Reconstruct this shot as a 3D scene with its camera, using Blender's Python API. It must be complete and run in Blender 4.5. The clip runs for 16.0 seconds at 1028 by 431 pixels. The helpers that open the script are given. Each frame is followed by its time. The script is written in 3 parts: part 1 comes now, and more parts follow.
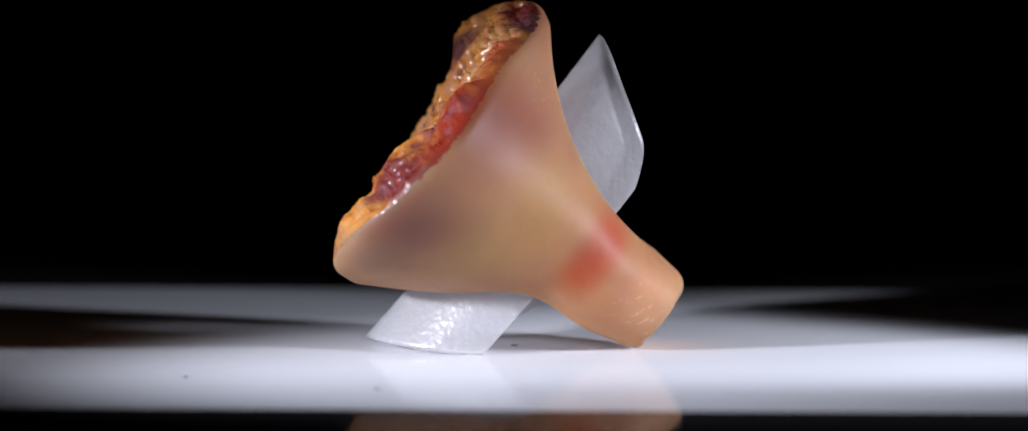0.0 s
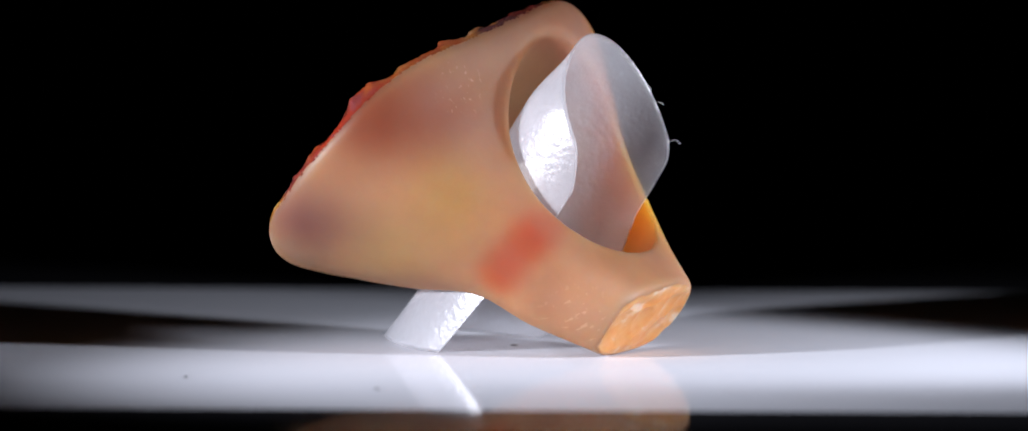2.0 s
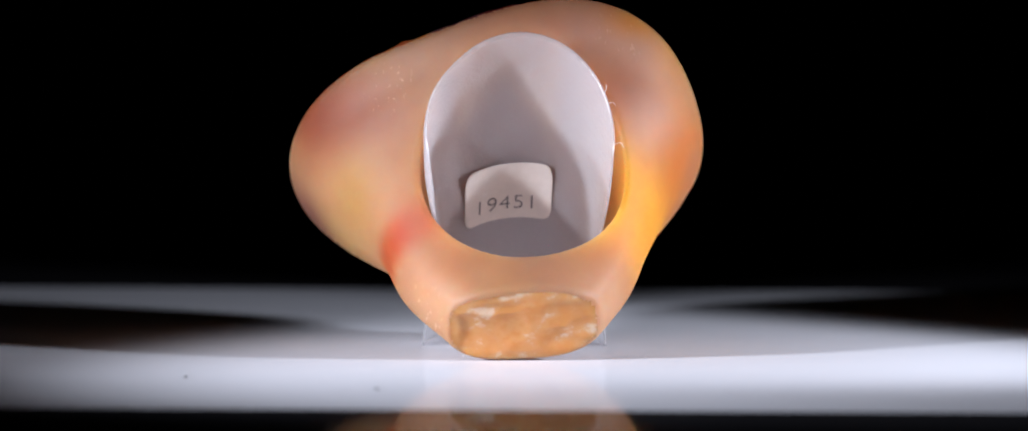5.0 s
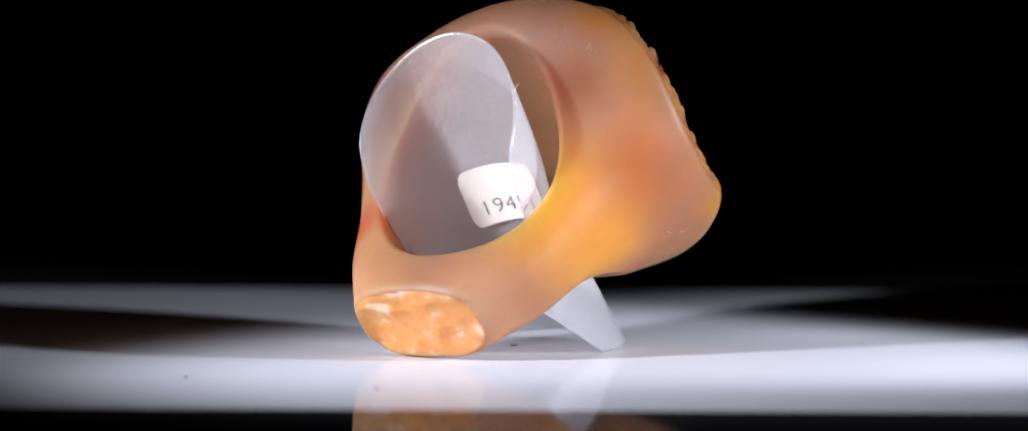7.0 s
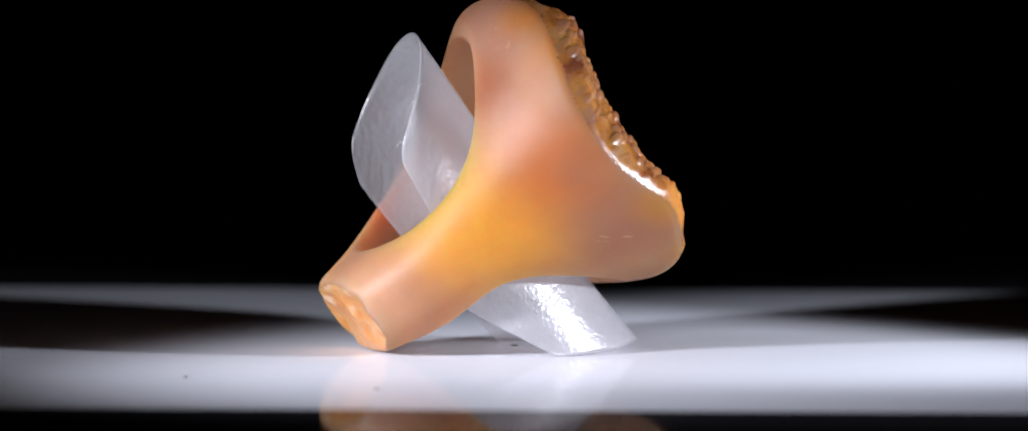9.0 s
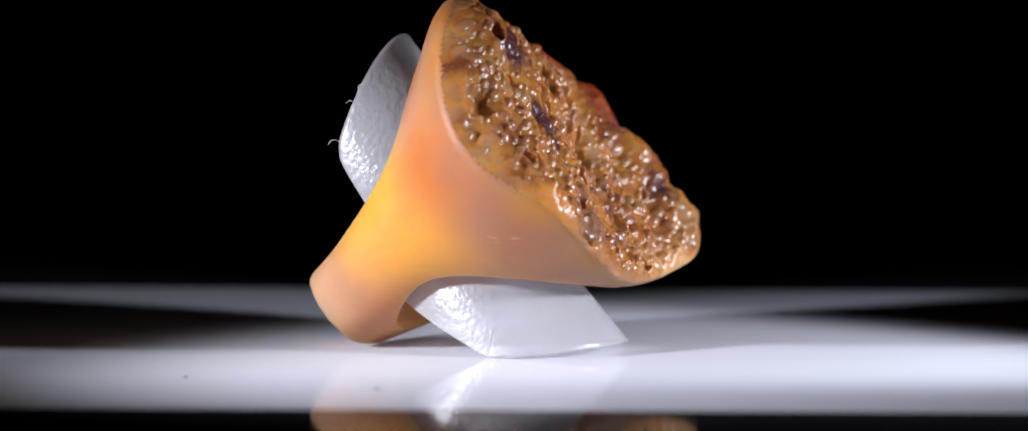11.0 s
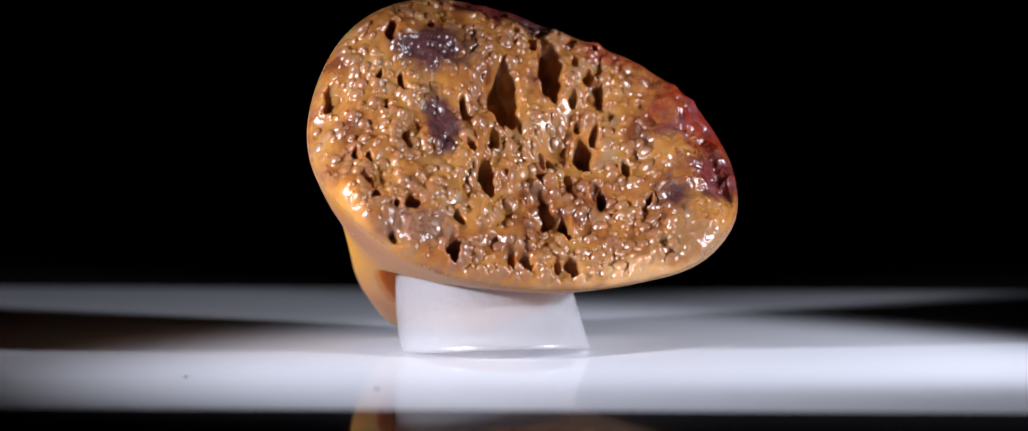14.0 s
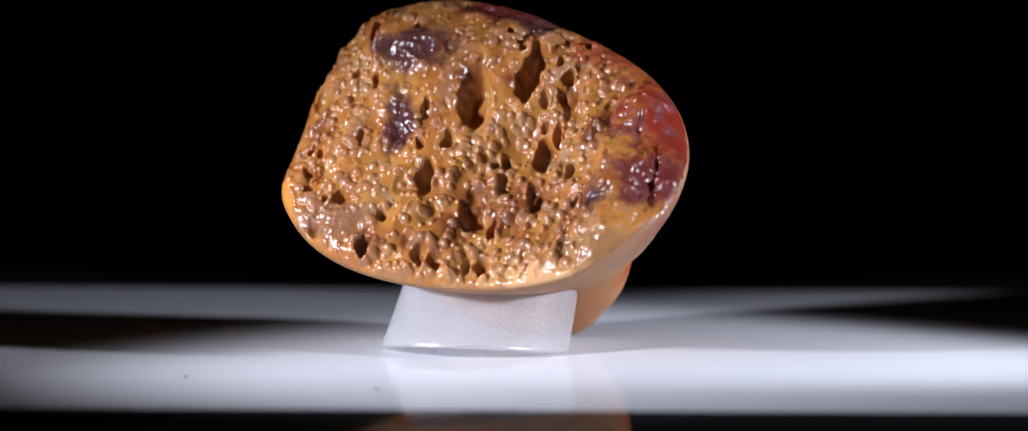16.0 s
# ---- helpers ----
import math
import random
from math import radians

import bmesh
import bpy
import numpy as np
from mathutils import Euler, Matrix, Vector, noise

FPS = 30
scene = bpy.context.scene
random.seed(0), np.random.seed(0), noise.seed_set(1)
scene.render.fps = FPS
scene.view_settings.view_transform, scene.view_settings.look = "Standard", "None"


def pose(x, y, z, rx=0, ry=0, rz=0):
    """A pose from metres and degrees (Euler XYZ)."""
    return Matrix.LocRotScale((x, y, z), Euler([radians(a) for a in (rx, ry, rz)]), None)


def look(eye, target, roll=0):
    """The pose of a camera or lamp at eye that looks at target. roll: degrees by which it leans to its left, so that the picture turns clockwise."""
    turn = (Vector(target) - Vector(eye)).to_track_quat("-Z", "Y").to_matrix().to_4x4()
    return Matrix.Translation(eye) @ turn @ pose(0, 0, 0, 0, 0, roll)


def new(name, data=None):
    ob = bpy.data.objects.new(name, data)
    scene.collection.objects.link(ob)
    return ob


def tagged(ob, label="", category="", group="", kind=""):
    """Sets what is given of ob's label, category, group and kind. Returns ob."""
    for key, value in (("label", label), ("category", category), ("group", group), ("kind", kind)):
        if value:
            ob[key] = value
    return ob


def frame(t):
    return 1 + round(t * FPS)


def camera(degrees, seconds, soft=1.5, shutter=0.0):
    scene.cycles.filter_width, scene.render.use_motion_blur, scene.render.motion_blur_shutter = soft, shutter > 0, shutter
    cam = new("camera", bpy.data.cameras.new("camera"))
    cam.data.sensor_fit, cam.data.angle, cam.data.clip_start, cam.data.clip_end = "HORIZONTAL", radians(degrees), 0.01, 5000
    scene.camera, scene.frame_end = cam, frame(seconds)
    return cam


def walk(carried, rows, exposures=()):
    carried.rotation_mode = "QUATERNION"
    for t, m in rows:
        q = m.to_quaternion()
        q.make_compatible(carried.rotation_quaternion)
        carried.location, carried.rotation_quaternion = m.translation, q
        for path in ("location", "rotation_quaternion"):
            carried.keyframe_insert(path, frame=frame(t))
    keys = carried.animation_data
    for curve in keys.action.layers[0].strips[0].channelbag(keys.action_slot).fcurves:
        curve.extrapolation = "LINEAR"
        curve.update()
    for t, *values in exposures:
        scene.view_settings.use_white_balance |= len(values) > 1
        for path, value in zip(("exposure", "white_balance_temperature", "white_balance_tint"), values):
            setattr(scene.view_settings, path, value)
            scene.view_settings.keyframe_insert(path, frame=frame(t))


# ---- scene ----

# The subject is a stone finger ring, about 45 mm across, propped on a loop of plastic film
# and turning on a glossy table under two narrow lamps. Lengths below are in millimetres, times MM.
MM = 0.001

# ---- camera ----
cam = camera(20.8, 16.0, soft=1.5)
cam.data.dof.use_dof = True
cam.data.dof.focus_distance = 0.276
cam.data.dof.aperture_fstop = 20
EYE = Vector((1.294, -284.8, 26.27)) * MM
stand = look(EYE, EYE + Vector((0, math.cos(radians(2.564)), -math.sin(radians(2.564)))), 0.29)
walk(cam, [(0.0, stand), (16.0, stand)])

# ---- world, lamps ----
world = bpy.data.worlds.new("studio_dark")
scene.world = world
world.use_nodes = True
world.node_tree.nodes["Background"].inputs[0].default_value = (0.7, 0.8, 1.0, 1)
world.node_tree.nodes["Background"].inputs[1].default_value = 0.004


def spot(name, eye, target, watts, degrees, wide, blend, size, colour):
    """A lamp whose beam is degrees high and wide times as broad."""
    data = bpy.data.lights.new(name, "SPOT")
    data.energy, data.spot_size, data.spot_blend = watts, radians(degrees), blend
    data.shadow_soft_size, data.color = size, colour
    ob = new(name, data)
    ob.matrix_world = look(Vector(eye) * MM, Vector(target) * MM) @ Matrix.Diagonal((wide, 1, 1, 1))
    return ob


spot("lamp_left", (-120, -90, 42), (60, 7, 0), 2.35, 25.5, 2.0, 0.8, 0.006, (0.87, 0.88, 1.0))
spot("lamp_right", (138, -60, 42), (-18, 17, 0), 1.62, 31.0, 1.32, 0.75, 0.006, (0.87, 0.88, 1.0))
scene.view_settings.exposure = 0.0


# ---- materials ----
def material(name):
    mat = bpy.data.materials.new(name)
    mat.use_nodes = True
    tree = mat.node_tree
    return mat, tree, tree.nodes["Principled BSDF"]


def node(tree, kind, **values):
    n = tree.nodes.new(kind)
    for key, value in values.items():
        n.inputs[key.replace("_", " ")].default_value = value
    return n


def noise_at(tree, scale, detail=4.0, rough=0.55, stretch=(1, 1, 1)):
    """Noise in the thing's own space, scale in waves per metre."""
    co = tree.nodes.new("ShaderNodeTexCoord")
    mp = node(tree, "ShaderNodeMapping", Scale=stretch)
    n = node(tree, "ShaderNodeTexNoise", Scale=scale, Detail=detail, Roughness=rough)
    tree.links.new(co.outputs["Object"], mp.inputs["Vector"])
    tree.links.new(mp.outputs[0], n.inputs["Vector"])
    return n.outputs["Fac"]


def ramp(tree, value, stops):
    r = tree.nodes.new("ShaderNodeValToRGB")
    r.color_ramp.interpolation = "EASE"
    while len(r.color_ramp.elements) < len(stops):
        r.color_ramp.elements.new(0.5)
    for e, (at, colour) in zip(r.color_ramp.elements, stops):
        e.position = at
        e.color = (*colour, 1) if len(colour) == 3 else colour
    tree.links.new(value, r.inputs[0])
    return r.outputs[0]


def mix(tree, fac, a, b):
    m = tree.nodes.new("ShaderNodeMix")
    m.data_type = "RGBA"
    for value, socket in ((fac, m.inputs[0]), (a, m.inputs[6]), (b, m.inputs[7])):
        if isinstance(value, tuple):
            socket.default_value = (*value, 1)
        elif isinstance(value, (int, float)):
            socket.default_value = value
        else:
            tree.links.new(value, socket)
    return m.outputs[2]


def blob(tree, centre, radii, turn=(0, 0, 0), inner=0.2, ragged=0.25, scale=220):
    """1 inside an ellipsoid of the thing's space (mm), fading to 0 at its edge, with a ragged outline."""
    co = tree.nodes.new("ShaderNodeTexCoord")
    mp = tree.nodes.new("ShaderNodeMapping")
    mp.vector_type = "TEXTURE"
    mp.inputs["Location"].default_value = Vector(centre) * MM
    mp.inputs["Rotation"].default_value = [radians(a) for a in turn]
    mp.inputs["Scale"].default_value = Vector(radii) * MM
    ln = tree.nodes.new("ShaderNodeVectorMath")
    ln.operation = "LENGTH"
    tree.links.new(co.outputs["Object"], mp.inputs["Vector"])
    tree.links.new(mp.outputs[0], ln.inputs[0])
    wob = tree.nodes.new("ShaderNodeMath")
    wob.operation = "MULTIPLY_ADD"
    tree.links.new(noise_at(tree, scale), wob.inputs[0])
    wob.inputs[1].default_value = 2 * ragged
    tree.links.new(ln.outputs["Value"], wob.inputs[2])
    out = node(tree, "ShaderNodeMapRange", From_Min=inner + ragged, From_Max=1.0 + ragged, To_Min=1.0, To_Max=0.0)
    out.interpolation_type = "SMOOTHSTEP"
    tree.links.new(wob.outputs[0], out.inputs["Value"])
    return out.outputs[0]


def bump(tree, shader, height, strength, distance):
    b = node(tree, "ShaderNodeBump", Strength=strength, Distance=distance)
    tree.links.new(height, b.inputs["Height"])
    tree.links.new(b.outputs[0], shader.inputs["Normal"])


def polished_agate():
    mat, tree, sh = material("polished_agate")
    base = ramp(tree, noise_at(tree, 70, 3), [(0.3, (0.50, 0.27, 0.15)), (0.5, (0.53, 0.31, 0.18)), (0.7, (0.48, 0.28, 0.20))])
    # clouds of mauve, olive, amber and red, round the flare and down the neck;
    # the mauve and pink include painted sheen, the lip's amber a painted glow
    for centre, radii, colour in (
            ((13, -9, 15.5), (11, 12, 12), (0.88, 0.50, 0.09)), ((15.3, -5, 12.5), (9, 11, 8), (0.88, 0.46, 0.06)), ((15, -3.6, 24.5), (7, 8, 7), (0.66, 0.40, 0.29)),
            ((18, -0.7, 19), (8, 8, 8), (0.70, 0.24, 0.05)), ((18.8, 6.5, 13.6), (8, 8, 6), (0.48, 0.24, 0.16)), ((19.5, 2.0, 19), (4, 5, 4), (0.56, 0.25, 0.13)),
            ((11.8, -5.9, 27), (7, 7, 6), (0.42, 0.17, 0.09)), ((8, -5.0, 32), (9, 7, 5), (0.48, 0.28, 0.22)), ((17, 0.5, 28.5), (4, 6, 8), (0.62, 0.27, 0.06)),
            ((13.3, -2.4, 33.4), (5, 4, 3), (0.60, 0.26, 0.05)), ((-17, 0.3, 16), (8, 9, 8), (0.55, 0.33, 0.19)), ((-15.0, -1.6, 24), (9, 9, 7), (0.43, 0.21, 0.16)),
            ((-15.2, 4.0, 11), (9, 9, 6), (0.47, 0.32, 0.15)), ((-14.3, -3.0, 15.5), (6, 6, 7), (0.52, 0.33, 0.13)), ((-20, 10, 13.2), (10, 9, 7), (0.22, 0.10, 0.09)),
            ((-19.5, 14, 9.5), (7, 6, 3.4), (0.30, 0.21, 0.17)), ((-20, 1.6, 23.5), (9, 9, 8), (0.30, 0.075, 0.03)), ((-4, -1, 35), (24, 8, 6), (0.28, 0.12, 0.08)),
            ((-11.2, -6.8, 8.2), (3.0, 3.2, 3.0), (0.50, 0.12, 0.03)), ((-10.9, -8.2, 9.6), (3.5, 3.4, 3.4), (0.48, 0.09, 0.03)), ((-10.4, -9.2, 10.9), (3.0, 3.0, 3.0), (0.50, 0.11, 0.035)), ((-9.8, -10.2, 12.2), (3.4, 3.4, 3.4), (0.50, 0.10, 0.045)), ((-8.2, -11.6, 14), (3.4, 3, 3.4), (0.52, 0.17, 0.10)), ((9, -15.5, 5.4), (8, 6, 6), (0.70, 0.46, 0.33)), ((-5, -14.5, 5), (8, 6, 5), (0.68, 0.44, 0.30)),
            ((2, -8, 6), (9, 6, 6), (0.78, 0.44, 0.10)), ((-2, 17, 6), (26, 6, 5), (0.46, 0.23, 0.08)), ((15, 15.5, 10.6), (7, 4, 3), (0.56, 0.25, 0.05)), ((20, 10, 15), (3, 5, 5), (0.62, 0.30, 0.06))):
        base = mix(tree, blob(tree, centre, [1.1 * r for r in radii], inner=0.0, ragged=0.12, scale=90), base, colour)
    mottle = ramp(tree, noise_at(tree, 240, 5, 0.6), [(0.3, (0.92, 0.90, 0.89)), (0.7, (1.0, 1.0, 1.0))])
    stained = tree.nodes.new("ShaderNodeMix")
    stained.data_type, stained.blend_type = "RGBA", "MULTIPLY"
    stained.inputs[0].default_value = 1.0
    tree.links.new(base, stained.inputs[6])
    tree.links.new(mottle, stained.inputs[7])
    base = stained.outputs[2]
    # hairline scratches on the polish
    lines = noise_at(tree, 800, 2, 0.5, (4.0, 0.5, 2.0))
    for centre, radii in (((-6, -13, 4), (6, 5, 5)), ((-11, -2, 26), (4, 4, 4)), ((17, 6, 11), (4, 5, 4)), ((11, -2, 31), (5, 4, 4))):
        scratch = ramp(tree, lines, [(0.63, (0, 0, 0)), (0.70, (0.6, 0.6, 0.6))])
        base = mix(tree, mix(tree, blob(tree, centre, radii, inner=0.3), (0.0, 0.0, 0.0), scratch), base, (0.82, 0.62, 0.46))
    clear = base
    tint = tree.nodes.new("ShaderNodeMix")
    tint.data_type, tint.blend_type = "RGBA", "MULTIPLY"
    tint.inputs[0].default_value = 1.0
    tint.inputs[7].default_value = (0.78, 0.69, 0.59, 1)
    tree.links.new(base, tint.inputs[6])
    base = tint.outputs[2]
    tree.links.new(base, sh.inputs["Base Color"])
    sh.inputs["Subsurface Weight"].default_value = 1.0
    sh.inputs["Subsurface Radius"].default_value = (1.0, 0.55, 0.35)
    sh.inputs["Subsurface Scale"].default_value = 10 * MM
    sh.inputs["Roughness"].default_value = 0.54
    sh.inputs["Specular IOR Level"].default_value = 0.45
    sh.inputs["IOR"].default_value = 1.54
    bump(tree, sh, noise_at(tree, 700, 5, 0.6), 0.06, 0.2 * MM)
    glow = node(tree, "ShaderNodeBsdfTranslucent", Color=(0.88, 0.60, 0.30, 1))
    both = node(tree, "ShaderNodeMixShader", Fac=0.37)
    tree.links.new(sh.outputs[0], both.inputs[1])
    tree.links.new(mix(tree, 0.35, clear, (0.90, 0.55, 0.22)), glow.inputs["Color"])
    tree.links.new(glow.outputs[0], both.inputs[2])
    tree.links.new(both.outputs[0], tree.nodes["Material Output"].inputs["Surface"])
    return mat


def bubbly_crust():
    mat, tree, sh = material("bubbly_crust")
    base = ramp(tree, noise_at(tree, 230, 5), [(0.33, (0.12, 0.034, 0.012)), (0.45, (0.25, 0.092, 0.022)), (0.58, (0.31, 0.135, 0.032)), (0.70, (0.28, 0.165, 0.085))])
    base = mix(tree, ramp(tree, noise_at(tree, 700, 4), [(0.52, (0, 0, 0)), (0.75, (0.5, 0.5, 0.5))]), base, (0.40, 0.19, 0.06))
    # the bubbles are of a greyer, clearer brown than the ochre between them
    dome = tree.nodes.new("ShaderNodeAttribute")
    dome.attribute_name = "bubble"
    base = mix(tree, ramp(tree, dome.outputs["Fac"], [(0.25, (0, 0, 0)), (0.9, (0.55, 0.55, 0.55))]), base, (0.20, 0.105, 0.06))
    plum, wine, red = (0.065, 0.022, 0.022), (0.10, 0.018, 0.016), (0.16, 0.018, 0.009)
    for centre, radii, colour in (
            ((6.9, 2.8, 30.5), (4.2, 4.5, 3.4), plum), ((9.8, 3.9, 30.2), (3.6, 4, 2.2), plum), ((8.5, 7.0, 22.8), (2.4, 4.5, 4.6), plum),
            ((-4.3, -2.4, 33.1), (8, 4, 2.4), plum), ((1.7, -2.4, 34.4), (6, 4, 2.6), wine), ((13.3, 13.5, 13.0), (5.5, 5, 2.6), (0.19, 0.09, 0.05)),
            ((-20.5, 5.0, 24.0), (8.5, 9, 9), red), ((-13, 1.0, 31), (8, 5, 3.4), (0.20, 0.048, 0.018)), ((-19, 10.5, 17.5), (6.2, 6, 4.0), wine),
            ((-14.2, 12.5, 16.0), (2.6, 4, 2.6), plum), ((-15.4, 8.0, 21.4), (1.4, 2, 1.2), (0.42, 0.19, 0.05)),
            ((-15.5, 16.5, 11.4), (6.0, 5, 3.0), (0.24, 0.12, 0.05)), ((-9, 17, 8.4), (10, 4, 2.2), (0.42, 0.24, 0.11)), ((19, 10.5, 14.5), (3.5, 5, 5), (0.42, 0.18, 0.04))):
        base = mix(tree, blob(tree, centre, radii, inner=0.4, ragged=0.75, scale=330), base, colour)
    veins = ramp(tree, noise_at(tree, 420, 4), [(0.52, (0, 0, 0)), (0.60, (0.6, 0.6, 0.6))])
    base = mix(tree, mix(tree, blob(tree, (-18, 8.5, 21), (6, 9, 9), inner=0.6, scale=300), (0.0, 0.0, 0.0), veins), base, (0.12, 0.04, 0.045))
    tree.links.new(base, sh.inputs["Base Color"])
    sh.inputs["Subsurface Weight"].default_value = 0.7
    sh.inputs["Subsurface Radius"].default_value = (1.0, 0.4, 0.15)
    sh.inputs["Subsurface Scale"].default_value = 1.5 * MM
    sh.inputs["Roughness"].default_value = 0.27
    sh.inputs["IOR"].default_value = 1.54
    sh.inputs["Specular IOR Level"].default_value = 0.36
    bump(tree, sh, noise_at(tree, 1000, 5, 0.6), 0.25, 0.25 * MM)
    return mat


def broken_agate():
    mat, tree, sh = material("broken_agate")
    base = ramp(tree, noise_at(tree, 500, 4), [(0.35, (0.44, 0.18, 0.045)), (0.55, (0.47, 0.22, 0.075)), (0.68, (0.52, 0.36, 0.25))])
    tree.links.new(base, sh.inputs["Base Color"])
    sh.inputs["Subsurface Weight"].default_value = 0.8
    sh.inputs["Subsurface Radius"].default_value = (1.0, 0.5, 0.25)
    sh.inputs["Subsurface Scale"].default_value = 3 * MM
    sh.inputs["Roughness"].default_value = 0.3
    bump(tree, sh, noise_at(tree, 700, 3), 0.2, 0.2 * MM)
    return mat


def plastic_film():
    mat, tree, sh = material("plastic_film")
    out = tree.nodes["Material Output"]
    sh.inputs["Base Color"].default_value = (0.80, 0.81, 0.84, 1)
    sh.inputs["Roughness"].default_value = 0.22
    bump(tree, sh, noise_at(tree, 1700, 2, 0.5), 0.9, 0.2 * MM)
    thin = node(tree, "ShaderNodeBsdfTranslucent", Color=(0.82, 0.83, 0.86, 1))
    body = node(tree, "ShaderNodeMixShader", Fac=0.38)
    clear = node(tree, "ShaderNodeBsdfTransparent", Color=(0.97, 0.97, 0.98, 1))
    # frosted: part of what comes through is scattered, so that only what touches the film shows clearly
    frost = node(tree, "ShaderNodeBsdfRefraction", Color=(0.97, 0.97, 0.98, 1), Roughness=0.55, IOR=1.16)
    through_film = node(tree, "ShaderNodeMixShader", Fac=0.2)
    tree.links.new(clear.outputs[0], through_film.inputs[1])
    tree.links.new(frost.outputs[0], through_film.inputs[2])
    whole = node(tree, "ShaderNodeMixShader", Fac=0.74)
    tree.links.new(sh.outputs[0], body.inputs[1])
    tree.links.new(thin.outputs[0], body.inputs[2])
    tree.links.new(body.outputs[0], whole.inputs[1])
    tree.links.new(through_film.outputs[0], whole.inputs[2])
    # the hammered grain glints
    shine = node(tree, "ShaderNodeBsdfGlossy", Roughness=0.3)
    grain = node(tree, "ShaderNodeBump", Strength=0.6, Distance=0.14 * MM)
    tree.links.new(noise_at(tree, 1700, 2, 0.5), grain.inputs["Height"])
    tree.links.new(grain.outputs[0], shine.inputs["Normal"])
    coated = node(tree, "ShaderNodeMixShader", Fac=0.05)
    tree.links.new(whole.outputs[0], coated.inputs[1])
    tree.links.new(shine.outputs[0], coated.inputs[2])
    tree.links.new(coated.outputs[0], out.inputs["Surface"])
    return mat


def plain(name, colour, rough, ior=1.5, grain=0.0, scale=300, specular=0.5):
    mat, tree, sh = material(name)
    dark = tuple(c * (1 - grain) for c in colour)
    tree.links.new(ramp(tree, noise_at(tree, scale, 5), [(0.3, dark), (0.7, colour)]), sh.inputs["Base Color"])
    sh.inputs["Roughness"].default_value = rough
    sh.inputs["IOR"].default_value = ior
    sh.inputs["Specular IOR Level"].default_value = specular
    return mat


def gloss_sheet(name, colour, grain, mirror):
    """A dyed acrylic sheet: matt body under an even gloss."""
    mat, tree, sh = material(name)
    dark = tuple(c * (1 - grain) for c in colour)
    tree.links.new(ramp(tree, noise_at(tree, 30, 5), [(0.3, dark), (0.7, colour)]), sh.inputs["Base Color"])
    sh.inputs["Roughness"].default_value = 1.0
    sh.inputs["Specular IOR Level"].default_value = 0.0
    shine = node(tree, "ShaderNodeBsdfGlossy", Roughness=0.06)
    both = node(tree, "ShaderNodeMixShader", Fac=mirror)
    tree.links.new(sh.outputs[0], both.inputs[1])
    tree.links.new(shine.outputs[0], both.inputs[2])
    tree.links.new(both.outputs[0], tree.nodes["Material Output"].inputs["Surface"])
    return mat


AGATE, CRUST, BROKEN, FILM = polished_agate(), bubbly_crust(), broken_agate(), plastic_film()
WHITE_GLOSS = gloss_sheet("white_gloss_acrylic", (0.80, 0.83, 0.89), 0.05, 0.26)
# black stands in for the table where the lamps' light has ended
UNLIT_GLOSS = gloss_sheet("unlit_gloss_acrylic", (0.028, 0.028, 0.032), 0.3, 0.26)
BLACK_CLOTH = plain("black_cloth", (0.004, 0.004, 0.004), 0.95, 1.4, 0.4, 400, 0.0)
PAPER = plain("label_paper", (0.74, 0.68, 0.62), 0.7, 1.45, 0.06, 900)
INK = plain("grey_ink", (0.20, 0.19, 0.19), 0.6, 1.45, 0.3, 2000)
LINT = plain("white_lint", (0.8, 0.8, 0.8), 0.7, 1.45, 0.1, 900)
SPECK = plain("dark_dust", (0.03, 0.03, 0.03), 0.8, 1.45, 0.3, 900)


# ---- building ----
def mesh_of(name, verts, faces, mat, smooth=True):
    me = bpy.data.meshes.new(name)
    me.from_pydata([tuple(v) for v in verts], [], [tuple(int(i) for i in q) for q in faces])
    me.polygons.foreach_set("use_smooth", [smooth] * len(me.polygons))
    me.materials.append(mat)
    me.update()
    return me


def part(name, me, parent, label=""):
    ob = new(name, me)
    ob.parent = parent
    return tagged(ob, label=label)


def bm_mesh(name, bm, mat, smooth=False):
    me = bpy.data.meshes.new(name)
    bm.to_mesh(me)
    bm.free()
    for poly in me.polygons:
        poly.use_smooth = smooth
    me.materials.append(mat)
    return me


def slab(name, lo, hi, mat, bevel=0.0):
    bm = bmesh.new()
    bmesh.ops.create_cube(bm, size=1)
    for v in bm.verts:
        v.co = [(a + b) / 2 * MM + c * (b - a) * MM for a, b, c in zip(lo, hi, v.co)]
    if bevel:
        bmesh.ops.bevel(bm, geom=bm.edges[:], offset=bevel * MM, segments=2, affect="EDGES")
    return bm_mesh(name, bm, mat)


# ---- the table and the dark room ----
tagged(new("table_top", slab("table_top", (-400, -56, -6), (400, 84, 0), WHITE_GLOSS)),
       "glossy white acrylic table top under the ring", "table top", kind="structure")
# a separate black slab in place of the unlit front
tagged(new("unlit_front", slab("unlit_front", (-400, -700, -6), (400, -56, 0), UNLIT_GLOSS)),
       "unlit front of the glossy table, coloured black", "table top", kind="structure")
# another black slab ends the lit band at the back
tagged(new("unlit_back", slab("unlit_back", (-400, 84, -6), (400, 420, 0), UNLIT_GLOSS)),
       "unlit back of the glossy table, coloured black", "table top", kind="structure")
tagged(new("backdrop", slab("backdrop", (-1500, 900, -700), (1500, 920, 1500), BLACK_CLOTH)),
       "plain black cloth backdrop far behind the table", "backdrop", kind="structure")


